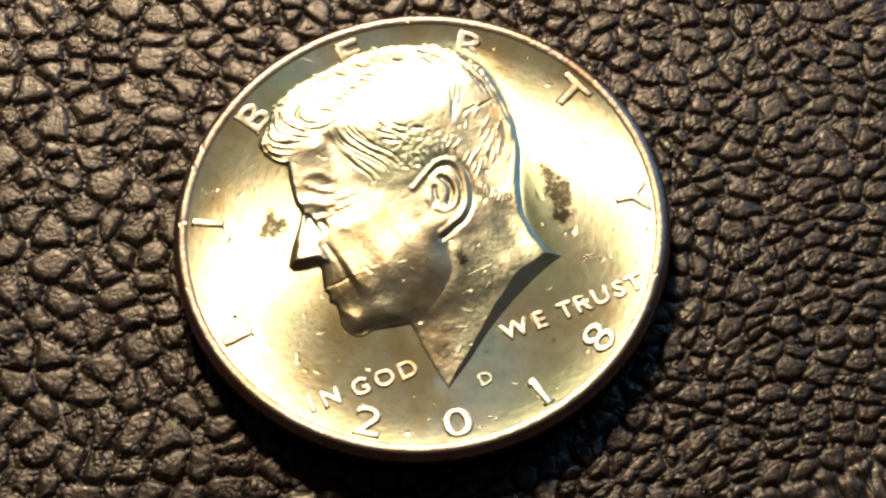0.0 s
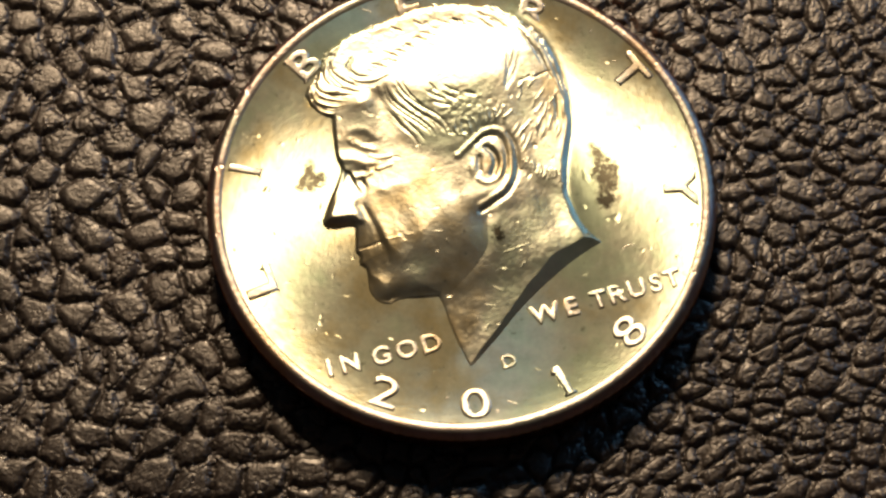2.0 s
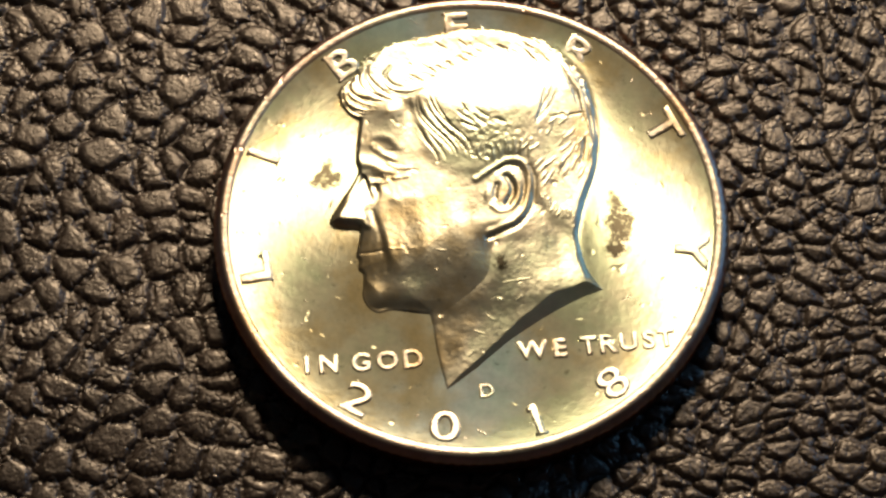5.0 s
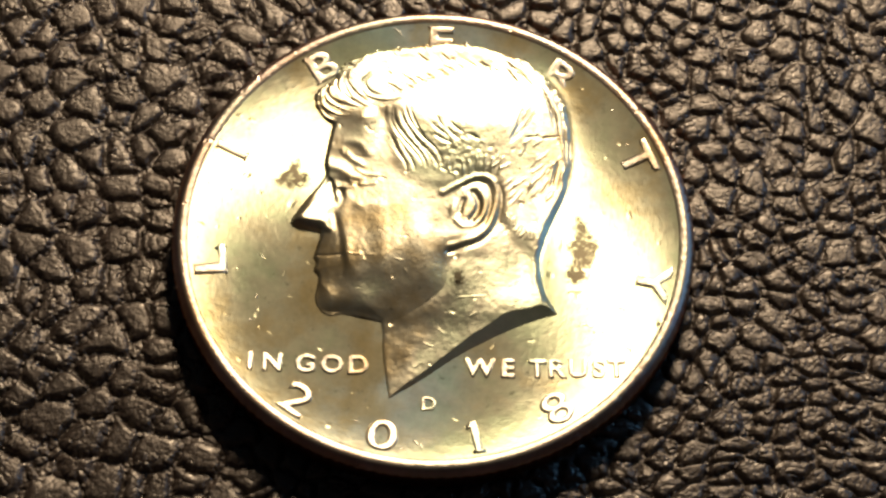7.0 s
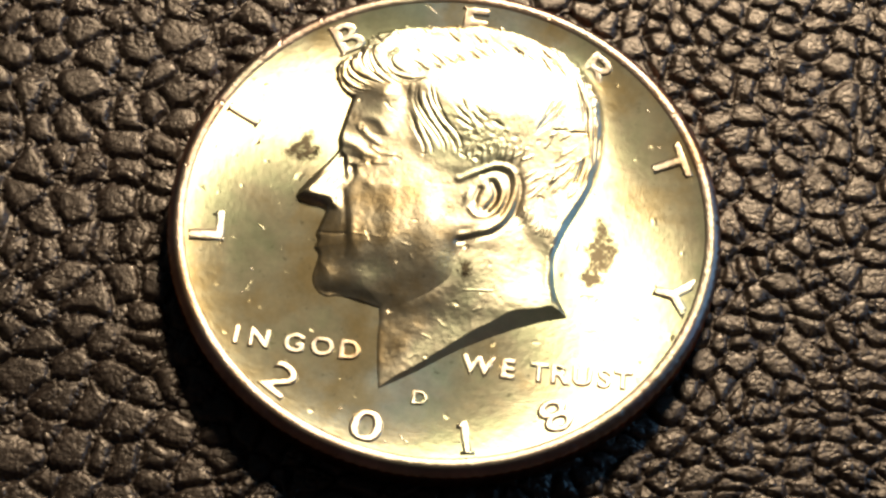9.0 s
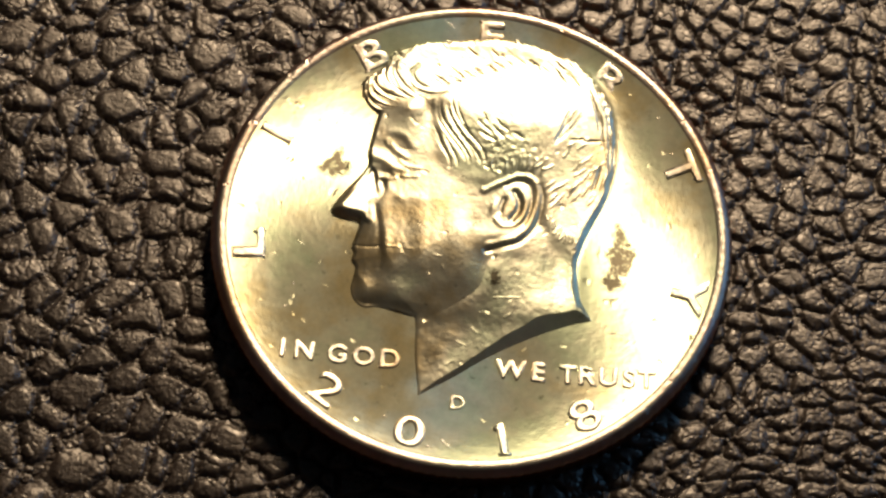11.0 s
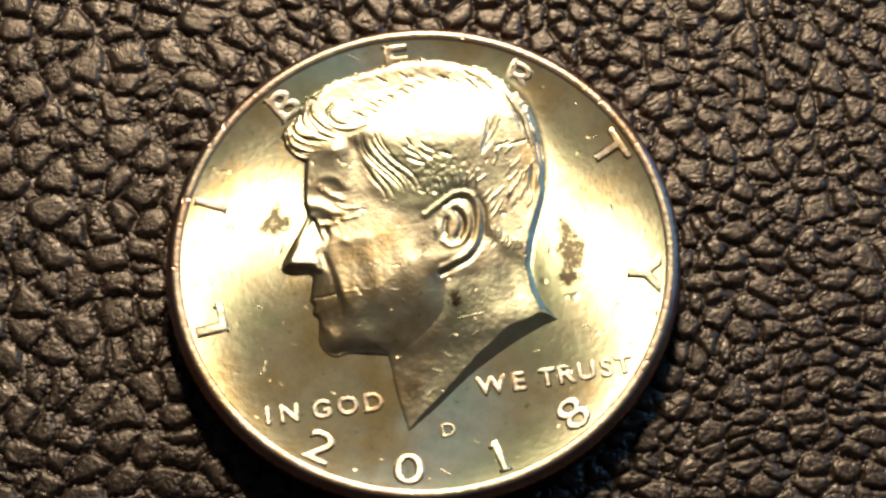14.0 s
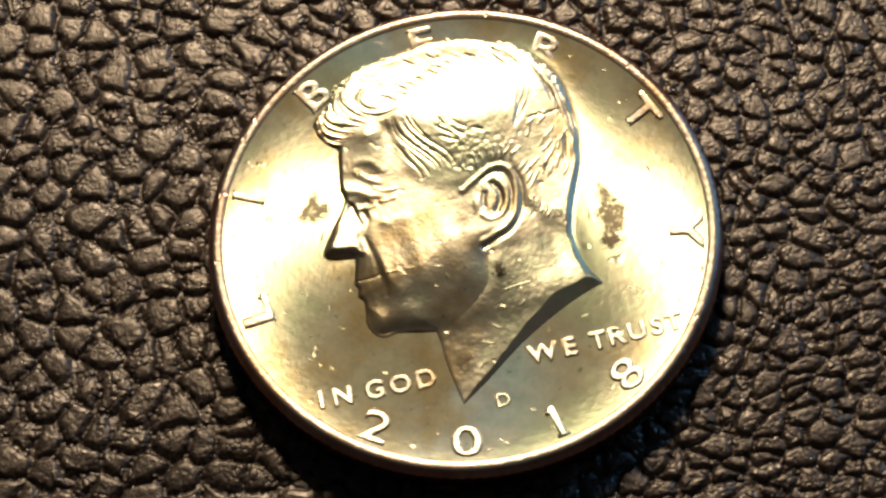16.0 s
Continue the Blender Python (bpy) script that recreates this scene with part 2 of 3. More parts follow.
# ---- leather ----
def leather_height(x, y):
    """Height in mm of the pebbled grain at x, y in mm."""
    wx = x + 1.1 * (smooth_noise(x * 0.22, y * 0.22, 11) - 0.5) + 0.30 * (smooth_noise(x * 1.1, y * 1.1, 12) - 0.5)
    wy = y + 1.1 * (smooth_noise(x * 0.22 + 9, y * 0.22, 13) - 0.5) + 0.30 * (smooth_noise(x * 1.1, y * 1.1, 14) - 0.5)
    # towards the lower right the grain lies in long flat folds
    fold = step(2, 26, x * 0.7 - y * 0.7)
    size = 1.64 + 0.34 * step(4, -24, x)
    cx, cy = wx / (size + 0.1 * fold), wy / (size - 0.42 * fold)
    near, second, mark, lean = cells(0.88 * cx - 0.47 * cy + 60, 0.47 * cx + 0.88 * cy + 60, 1, 0.86, 0.22)
    gap = second - near
    # flat-topped pebbles with dark grooves between them
    top = step(0.10, 0.34, gap + 0.08 * (smooth_noise(wx * 2.0, wy * 2.0, 33) - 0.5))
    round_part = 1 - step(-22, 22, x * 0.75 - y * 0.65)
    h = (0.24 + 0.10 * mark) * (1 - (1 - np.minimum(np.clip((gap - 0.07) / 0.34, 0, 1), np.clip((0.58 - near) / 0.30, 0, 1))) ** 2.2) + (0.05 + 0.06 * round_part) * (1 - (1 - np.clip(gap / 0.8, 0, 1)) ** 2) + 0.035 * lean
    # small wedges and crumbs lie in the grooves
    n2, s2, m2, l2 = cells(0.95 * wx / 0.62 + 0.3 * wy / 0.62 + 80, 0.95 * wy / 0.55 - 0.3 * wx / 0.55 + 80, 5, 0.95, 0.2)
    n3, s3, m3, l3 = cells(wx / 0.30 + 160, wy / 0.27 + 160, 9, 1.0)
    some = np.maximum(1 - top, 0.55 * step(0.62, 0.70, smooth_noise(wx * 0.6, wy * 0.6, 24)))
    crease = (1 - np.clip((s2 - n2) / 0.22, 0, 1)) ** 1.5
    h += some * (0.17 * (m2 - 0.15) * step(0, 0.3, s2 - n2) - 0.07 * crease + 0.09 * l2 + 0.03 * step(0, 0.5, s3 - n3) * m3 + 0.06 * l3)
    # folds that run along the grooves, and soft wrinkles over the pebbles
    pleat = np.abs(np.sin(math.pi * (gap / 0.15 + 0.9 * smooth_noise(wx * 0.9, wy * 0.9, 31))))
    h -= 0.025 * (1 - pleat) ** 3 * step(0.5, 0.25, gap) * step(0.35, 0.6, smooth_noise(wx * 0.8, wy * 0.8, 32))
    ax, ay = wx + 0.5 * wy * (mark - 0.5) * 2, wy - 0.5 * wx * (mark - 0.5) * 2
    for scale, seed, deep, thin in ((1.5, 21, 0.028, 9), (2.9, 26, 0.022, 6), (4.6, 28, 0.012, 4)):
        line = 1 - np.abs(2 * smooth_noise(ax * scale, ay * scale * 1.3, seed) - 1)
        h -= deep * (1.4 - 0.7 * round_part) * line**thin
    h += 0.02 * (smooth_noise(wx * 2.4, wy * 2.4, 22) - 0.5) + 0.014 * (smooth_noise(wx * 5, wy * 5, 25) - 0.5) + 0.010 * l3
    # the sheet itself lies a little uneven
    h += 0.04 * (np.clip(-17 - x, 0, 15) * step(-2, 6, y) - np.clip(-9 - y, 0, 15) * (1 + 0.9 * step(-6, -16, x)) - np.clip(x - 17, 0, 15))
    h += 0.12 * (smooth_noise(x * 0.09, y * 0.09, 23) - 0.5) - 0.36
    return h


def spaced(lo, hi, pitch, reach):
    """Even steps from lo to hi, then ever wider ones out to the reach."""
    mid = np.arange(lo, hi + 1e-6, pitch)
    out, at, gap = [], 0.0, pitch
    while at < reach:
        gap *= 1.12
        at += gap
        out.append(at)
    out = np.array(out)
    out *= reach / out[-1]
    return np.concatenate([lo - out[::-1], mid, hi + out])


gx, gy = spaced(-31, 31, 0.06, 760), spaced(-21, 26, 0.06, 760)
X, Y = np.meshgrid(gx, gy)
Z = leather_height(X, Y)
under = step(16.2, 14.6, np.hypot(X, Y))
Z = Z * (1 - under) + under * np.minimum(Z, -0.02)
leather = new("leather_sheet", mesh_from("leather_sheet", np.stack([X, Y, Z], -1).reshape(-1, 3) * MM, grid_faces(len(gy), len(gx))))
leather.data.materials.append(LEATHER)
tagged(leather, "dark brown pebble-grained leather under the coin", "leather", kind="structure")

# ---- coin ----
TURN = 2.7
coin = new("coin")
coin.matrix_world = pose(0, 0, 0, 0, 0, TURN)
tagged(coin, "silver half dollar coin with a mint shine, lying on dark leather", "coin")
FIELD_Z, RIM_Z = 1.53, 2.12


def field_z(r):
    return FIELD_Z + 0.53 * (np.clip(r, 0, 14.4) / 14.3) ** 5


def lathe(name, profile, segments, reeds=0):
    """Turns a profile of (radius, height) in mm round the coin's axis; reeds cut the outermost band."""
    a = np.arange(segments) * 2 * math.pi / segments
    rows = []
    for r, z, reeded in profile:
        rr = r + reeded * 0.02 * np.clip(np.sin(a * reeds) * 1.6, -1, 1)
        rows.append(np.stack([rr * np.cos(a), rr * np.sin(a), np.full(segments, z)], -1))
    v = np.concatenate(rows) * MM
    return mesh_from(name, v, grid_faces(len(profile), segments, True))


rim = [(14.25, 1.99, 0), (14.33, 2.045, 0), (14.42, 2.08, 0), (14.52, 2.102, 0), (14.62, 2.116, 0), (14.70, RIM_Z, 0), (14.77, 2.112, 0), (14.84, 2.09, 0)]
part("rim", lathe("rim", rim, 1200, 150), RIM, coin, "raised silver rim with a worn speckled top")
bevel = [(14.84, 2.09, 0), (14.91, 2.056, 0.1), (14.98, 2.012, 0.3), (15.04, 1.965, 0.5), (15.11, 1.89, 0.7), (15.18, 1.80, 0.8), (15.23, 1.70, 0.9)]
part("bevel", lathe("bevel", bevel, 1200, 150), BEVEL, coin, "smooth rounded shoulder of the rim, mirrored brown put into its tone")
edge = [(15.23, 1.70, 0.9), (15.25, 1.5, 1), (15.255, 1.0, 1), (15.25, 0.5, 1), (15.22, 0.36, 0.6), (15.1, 0.2, 0), (14.8, 0.05, 0), (14.4, 0.0, 0), (0.02, 0.0, 0)]
part("edge", lathe("edge", edge, 1200, 150), EDGE, coin, "brownish reeded edge with a copper core")


def curve_through(points, fine=8):
    """A smooth open curve through control points."""
    p = np.array([points[0], *points, points[-1]], float)
    out = []
    for k in range(1, len(p) - 2):
        t = np.linspace(0, 1, fine, endpoint=False)[:, None]
        a, b, c, d = p[k - 1 : k + 3]
        out.append(0.5 * (2 * b + (c - a) * t + (2 * a - 5 * b + 4 * c - d) * t**2 + (3 * b - a - 3 * c + d) * t**3))
    return np.concatenate([*out, p[-1:]])


def distance(px, py, line):
    """Distance from each place to a line of points, and the side on which it lies (left positive)."""
    best, side = np.full(px.shape, 1e9), np.ones(px.shape)
    for (ax, ay), (bx, by) in zip(line[:-1], line[1:]):
        ex, ey = bx - ax, by - ay
        t = np.clip(((px - ax) * ex + (py - ay) * ey) / (ex * ex + ey * ey + 1e-12), 0, 1)
        d = np.hypot(px - ax - t * ex, py - ay - t * ey)
        cross = ex * (py - ay) - ey * (px - ax)
        side = np.where(d < best, np.sign(cross), side)
        best = np.minimum(best, d)
    return best, side


def inside(px, py, ring):
    hit = np.zeros(px.shape, bool)
    for (ax, ay), (bx, by) in zip(ring, np.roll(ring, -1, 0)):
        if ay != by:
            hit ^= ((ay > py) != (by > py)) & (px < (bx - ax) * (py - ay) / (by - ay) + ax)
    return hit


def blob(x, y, cx, cy, wide, high, turn=0.0):
    c, s = math.cos(radians(turn)), math.sin(radians(turn))
    u, v = (x - cx) * c + (y - cy) * s, (y - cy) * c - (x - cx) * s
    return np.exp(-(u / wide) ** 2 - (v / high) ** 2)


# outline of the raised bust, in mm
FRONT = [(-2.3, -10.6), (-2.7, -8.1), (-2.8, -6.3)]
FACE = [(-2.9, -5.8), (-4.2, -5.55), (-5.2, -5.45), (-5.8, -5.55), (-6.3, -5.35), (-6.65, -4.9), (-6.8, -4.3), (-6.72, -3.6), (-6.68, -3.0), (-6.95, -2.6), (-6.85, -2.1), (-7.0, -1.7), (-6.8, -0.9), (-6.7, -0.1), (-7.7, 0.1),
        (-8.4, 0.5), (-7.8, 1.7), (-6.9, 3.0), (-6.5, 3.8), (-6.6, 4.6), (-6.4, 6.1), (-6.2, 7.2)]
HAIR = [(-6.2, 7.2), (-6.8, 7.6), (-7.4, 8.6), (-7.2, 9.5), (-6.3, 10.3), (-5.6, 11.4), (-4.4, 12.1), (-1.7, 12.7), (1.1, 13.0), (3.5, 12.5), (5.6, 11.6), (7.1, 10.1), (7.9, 8.5), (8.2, 6.5),
        (8.2, 4.5), (7.8, 2.6), (7.2, 1.1), (6.6, -0.4), (6.3, -1.8), (6.5, -3.6), (7.3, -5.1)]
CUT = [(7.3, -5.1), (6.0, -5.5), (4.0, -6.4), (1.6, -7.8), (-0.4, -9.3), (-2.3, -10.6)]
JAW = [(2.4, 3.2), (1.7, 0.6), (1.15, -1.2), (0.9, -2.1), (0.4, -3.7), (-1.4, -5.15), (-2.8, -5.82)]
HAIRLINE = [(-6.2, 7.2), (-4.5, 7.8), (-2.8, 7.6), (-2.5, 5.7), (-1.9, 3.8), (-0.5, 2.9), (0.9, 2.8), (2.6, 3.8), (3.9, 2.8), (4.2, 0.8), (5.1, -0.7), (6.5, -1.3)]


def ridge(x, y, points, wide):
    """One along a smooth line, falling to nothing at its sides."""
    d, _ = distance(x, y, curve_through(points, 6))
    return np.exp(-((d / wide) ** 2))


def stroke(lines, x, y, pitch, line, wide, deep):
    """Stamps one hair along a line of points, tapered towards its ends, keeping the stronger mark."""
    reach = int(2.4 * wide / pitch) + 1
    seg = np.hypot(*np.diff(line, axis=0).T)
    far = np.concatenate([[0], np.cumsum(seg)])
    for s in np.arange(0, far[-1], 0.6 * wide):
        px, py = np.interp(s, far, line[:, 0]), np.interp(s, far, line[:, 1])
        i0, j0 = int((py - y[0, 0]) / pitch), int((px - x[0, 0]) / pitch)
        win = (slice(max(i0 - reach, 0), max(i0 + reach + 1, 0)), slice(max(j0 - reach, 0), max(j0 + reach + 1, 0)))
        fade = math.sin(math.pi * (s + 0.03) / (far[-1] + 0.06)) ** 0.6
        lines[win] = np.maximum(lines[win], deep * fade * np.exp(-((x[win] - px) ** 2 + (y[win] - py) ** 2) / wide**2))


def comb(lines, x, y, pitch, one, other, count, rng, wide=0.055, least=0.45, most=1.0):
    """Hairs that run side by side between two guide lines, each a random stretch of its way."""
    a, b = curve_through(one, 10), curve_through(other, 10)
    n = 40
    a, b = (np.stack([np.interp(np.linspace(0, 1, n), np.linspace(0, 1, len(c)), c[:, k]) for k in (0, 1)], -1) for c in (a, b))
    for k in range(count):
        f = (k + rng.uniform(0.25, 0.75)) / count
        wave = 0.11 * np.sin(np.linspace(0, rng.uniform(2, 6), n) + rng.uniform(0, 6))[:, None]
        line = a * (1 - f) + b * f + wave * np.array([[0.8, 0.6]])
        long = rng.uniform(least, most)
        at = rng.uniform(0, 1 - long)
        i, j = int(at * (n - 1)), int((at + long) * (n - 1)) + 1
        stroke(lines, x, y, pitch, line[i : max(j, i + 3)], wide * rng.uniform(0.8, 1.3), rng.uniform(0.55, 1.0))


# pairs of guide lines for the locks of hair, in mm: how many hairs, and the least and the most share of the way that one takes
GROOVES = [
    ([(-5.5, 11.4), (-6.4, 10.1), (-6.5, 9.2), (-5.5, 8.5), (-4.3, 8.15)], [(-7.3, 9.1), (-7.3, 8.4), (-6.8, 7.7), (-5.9, 7.35), (-4.9, 7.35)], 8, 0.5, 1.0),
    ([(-4.6, 11.8), (-5.3, 10.4), (-4.7, 9.15), (-3.8, 8.4), (-2.9, 8.2)], [(-5.4, 11.4), (-6.2, 10.1), (-6.1, 9.2), (-5.2, 8.6), (-4.2, 8.2)], 4, 0.4, 0.9),
    ([(-3.4, 10.9), (-4.2, 10.2), (-3.9, 9.4), (-2.9, 9.15), (-1.7, 9.35)], [(-4.5, 10.6), (-4.9, 9.8), (-4.3, 8.9), (-3.2, 8.5), (-2.2, 8.7)], 5, 0.3, 0.6),
    ([(-3.4, 8.2), (-3.5, 7.2), (-3.0, 6.1), (-2.6, 5.2), (-2.0, 4.2), (-1.9, 3.4)], [(-1.5, 8.5), (-1.15, 7.4), (-0.45, 6.2), (0.3, 5.4), (0.7, 4.7), (0.9, 4.2)], 9, 0.45, 0.9),
    ([(-1.2, 8.3), (-0.9, 7.3), (-0.2, 6.3), (0.8, 5.6)], [(1.2, 8.0), (1.5, 7.2), (2.1, 6.5), (2.8, 6.0)], 6, 0.2, 0.4),
    ([(5.3, 8.9), (4.95, 7.6), (4.4, 6.3), (4.2, 5.6)], [(6.3, 8.8), (5.7, 7.5), (5.1, 6.6), (4.7, 6.1)], 5, 0.35, 0.8),
    ([(7.3, 9.9), (7.75, 8.2), (7.95, 6.2), (7.9, 4.4), (7.4, 2.4)], [(6.2, 10.2), (6.9, 8.3), (7.2, 6.4), (7.0, 4.6), (6.5, 2.8)], 8, 0.15, 0.4),
    ([(4.9, 6.25), (6.4, 6.6), (7.7, 6.9)], [(4.9, 5.9), (6.4, 6.2), (7.7, 6.4)], 2, 0.25, 0.45),
    ([(-6.3, 10.6), (-5.4, 11.5), (-4.2, 12.1)], [(-5.6, 10.4), (-4.8, 11.2), (-3.6, 11.8)], 4, 0.2, 0.45),
    ([(-2.5, 12.5), (-1.9, 11.9), (-1.2, 11.5)], [(4.6, 12.0), (5.3, 11.4), (6.1, 10.9)], 4, 0.2, 0.4),
]
RIDGES = [
    ([(0.9, 3.3), (0.6, 4.2), (0.8, 5.1)], [(3.9, 3.5), (4.2, 4.4), (4.4, 5.2)], 10, 0.5, 0.9),
    ([(3.9, 2.9), (4.4, 3.5), (5.1, 4.1)], [(4.2, 1.2), (4.8, 1.9), (5.3, 2.8)], 4, 0.4, 0.7),
    ([(5.0, 2.6), (5.5, 3.3), (5.9, 4.3)], [(6.4, 1.4), (6.8, 2.3), (7.2, 3.2)], 4, 0.2, 0.4),
    ([(7.0, 8.3), (7.3, 6.6), (7.3, 4.8), (6.9, 3.0)], [(7.7, 8.3), (7.9, 6.6), (7.8, 4.8), (7.4, 2.8)], 7, 0.12, 0.25),
]


def bust_mesh():
    pitch = 0.044
    xs, ys = np.arange(-9.0, 8.8, pitch), np.arange(-11.2, 13.6, pitch)
    x, y = np.meshgrid(xs, ys)
    face, hair, cut = curve_through(FACE), curve_through(HAIR), curve_through(CUT)
    ring = np.concatenate([curve_through(FRONT)[:-1], face[:-1], hair[:-1], cut[:-1]])
    d, _ = distance(x, y, np.concatenate([ring, ring[:1]]))
    d = np.where(inside(x, y, ring), d, -d)
    tuft = 0.15 * step(7.3, 8.6, y) * (smooth_noise(x * 2.4 - y * 1.8, x * 3.0 + y * 4.0, 44) - 0.55)
    d = d + tuft
    dc, _ = distance(x, y, cut)
    rest, _ = distance(x, y, ring[: len(ring) - len(cut) + 2])
    dp = np.where(d > 0, np.maximum(rest + tuft, 0), 0)
    # hair lies a little over the face
    dh, side = distance(x, y, curve_through(HAIRLINE, 5))
    over = step(-0.45, 0.6, dh * side)
    nape = step(4.0, 6.0, x)
    dp = np.where(dp > 0, np.maximum(dp + 0.13 * nape * (smooth_noise(x * 1.3, y * 1.3, 48) - 0.5) * step(0, 0.3, dp), 0), 0)
    front = step(-4.9, -5.9, y) * step(-1.2, -2.4, x)
    chin = step(-3.3, -4.3, y) * step(-2.6, -4.2, x)
    wall = 0.11 * (1 - 0.60 * front) * step(0, 0.13 + 0.42 * nape + 0.06 * over, dp)
    h = wall + over * 0.52 * (1 - np.exp(-dp / 3.0)) + (1 - over) * ((0.09 - 0.05 * front + 0.05 * chin) * step(0, 0.30 + 0.75 * chin, dp) + 0.42 * step(-1.2, 6, dp))
    h += 0.06 * over * step(0, 0.6, dp) + 0.05 * over * blob(x, y, -5.6, 9.0, 1.6, 1.6)
    # the cheek falls off to the jaw, and the neck lies lower
    dj, sj = distance(x, y, np.concatenate([curve_through(JAW), [(-4.5, -6.2)]]))
    low = step(1.2, -1.4, y)
    roll = np.clip((dj * sj + 1.5) / 1.65, 0, 1)
    h *= 1 - 0.40 * step(0.2, -2.0, y) * (0.75 * roll**2 + 0.25 * step(0, 1, roll))
    h *= 1 - 0.10 * step(-2.0, -5.8, y - 0.2 * (x + 4)) * step(2.5, -2.0, x) * step(0.5, -0.9, dj * sj)
    neck = step(-0.3, 0.9, dj * sj) * low
    h *= 1 - 0.48 * neck * step(-1.0, -9.0, y) * step(5.5, 1.0, x)
    h += 0.036 * (5 - 0.6 * np.log1p(np.exp((-1.5 - y) / 0.6))) * step(-6.5, -5.0, y) * neck * step(5.8, 3.8, x) * step(1.2, -2.2, y)
    h += neck * step(0, 0.6, dp) * (0.009 * (smooth_noise(x * 2.2, y * 2.2, 46) - 0.5) + 0.004 * (smooth_noise(x * 5, y * 4, 47) - 0.5))
    # brow, eye, nose, mouth, cheek and chin
    h += 0.068 * ridge(x, y, [(-6.3, 4.25), (-5.6, 4.05), (-4.9, 3.6), (-4.2, 3.4)], 0.36) * step(-3.6, -5.2, x) - 0.03 * ridge(x, y, [(-6.0, 3.3), (-5.4, 3.2), (-4.6, 3.1)], 0.2)
    h += 0.035 * ridge(x, y, [(-5.75, 2.9), (-5.2, 2.8), (-4.8, 2.9)], 0.14)
    side_of_nose = np.interp(y, [0.1, 1.0, 1.4, 1.7, 2.2, 3.2, 3.6], [-6.0, -6.15, -6.05, -5.75, -5.8, -6.0, -6.3])
    h += (0.36 * np.clip((3.7 - y) / 3.2, 0, 1) - 0.14 - 0.07 * (x + 7.0)) * step(3.9, 3.3, y) * step(1, -1, (x - side_of_nose) / (0.15 + 0.16 * step(2.2, 0.8, y))) * step(-0.2, 0.2, y + 0.12 * (x + 7)) * step(0, 0.6, dp)
    h -= 0.016 * ridge(x, y, [(-5.75, 3.0), (-5.45, 2.5), (-5.4, 1.8), (-5.75, 1.1), (-5.6, 0.2), (-5.45, -0.6), (-5.25, -1.5), (-5.15, -2.2), (-5.2, -3.0)], 0.15)
    # lips and chin: each part slopes down and back, then steps out again
    down = np.arange(-6.0, 1.0, 0.05)
    profile = np.interp(down, [-5.4, -4.3, -3.7, -3.1, -2.05, -1.75, -1.6, -0.8, -0.2, 0.2], [-0.115, -0.085, -0.092, -0.088, -0.062, -0.072, -0.072, -0.03, 0, 0])
    profile = np.convolve(np.pad(profile, 2, mode="edge"), np.ones(5) / 5, "valid")
    h += np.interp(y, down, profile) * step(1, -1, (x - np.interp(y, [-5.0, -3.0, -1.6, 0.2], [-4.8, -5.0, -5.2, -5.5])) / np.interp(y, [-3.4, -2.2, -1.6, 0.0], [0.9, 0.32, 0.24, 0.40])) * step(0.6, -0.1, y) - 0.03 * ridge(x, y, [(-7.1, -1.6), (-6.2, -1.7), (-5.35, -1.65)], 0.08)
    # furrows of the brow, temple and cheek
    for furrow, rise, wide in [([(-6.0, 5.5), (-5.3, 5.9), (-4.5, 5.7), (-3.9, 5.0)], 0.024, 0.26), ([(-5.5, 5.3), (-4.9, 4.7), (-4.3, 4.3)], 0.034, 0.2), ([(-5.0, 3.2), (-4.3, 3.0), (-3.5, 3.05)], 0.026, 0.11),
                               ([(-4.6, 4.0), (-4.1, 3.7), (-3.4, 3.6)], 0.02, 0.13), ([(-5.2, 2.4), (-4.7, 1.8), (-4.2, 1.4)], 0.010, 0.2), ([(-3.6, 1.4), (-3.2, -0.6), (-3.0, -2.4)], 0.016, 0.55),
                               ([(-4.3, 0.9), (-4.1, -0.8), (-4.0, -2.6)], -0.004, 0.4), ([(-2.0, 0.8), (-1.6, -1.0), (-1.9, -2.8)], -0.014, 0.6)]:
        h += rise * ridge(x, y, furrow, wide)
    h -= 0.06 * blob(x, y, -5.55, 2.5, 0.22, 0.3)
    cheek = np.convolve(np.pad(np.interp(np.arange(-6, 5, 0.05), [-6.0, -5.4, -2.6, -1.8, 1.2, 2.8], [0.02, 0.03, 0.075, 0.080, 0.012, 0]), 20, mode="edge"), np.ones(41) / 41, "valid")
    fold = step(-1, 1, (x - np.interp(y, [-5.0, -3.0, -1.6, -0.6, 0.4, 1.2], [-4.6, -4.9, -5.2, -5.25, -5.5, -5.85])) / np.interp(y, [-3.4, -2.2, -1.6, 1.0], [1.0, 0.36, 0.20, 0.26]))
    h += np.interp(y, np.arange(-6, 5, 0.05), cheek) * (0.5 * step(0.1, 0.8, dp) + 0.5 * fold) * step(1.8, -1.4, x) * (1 - over)
    h += 0.015 * blob(x, y, -2.9, -2.0, 1.9, 1.8, 10) + 0.025 * blob(x, y, -5.9, -4.5, 0.8, 0.65)
    h += 0.07 * np.exp(-(((x + 5.3) / 1.0) ** 2)) * (1 - over) * step(0, 0.5, dp) * step(-4.2, -1.6, y) * step(2.2, -0.4, y)
    h += 0.0035 * np.sin(2 * math.pi * (x + 0.12 * y + 4.35 + 0.3 * smooth_noise(x, y * 0.5, 45)) / 1.15) * (1 - over) * step(-5.2, -4.6, x) * step(-1.6, -2.8, x) * step(-3.4, -1.4, y) * step(3.2, 1.6, y)
    # short hairs over the nape and round the ear
    rng = np.random.RandomState(11)
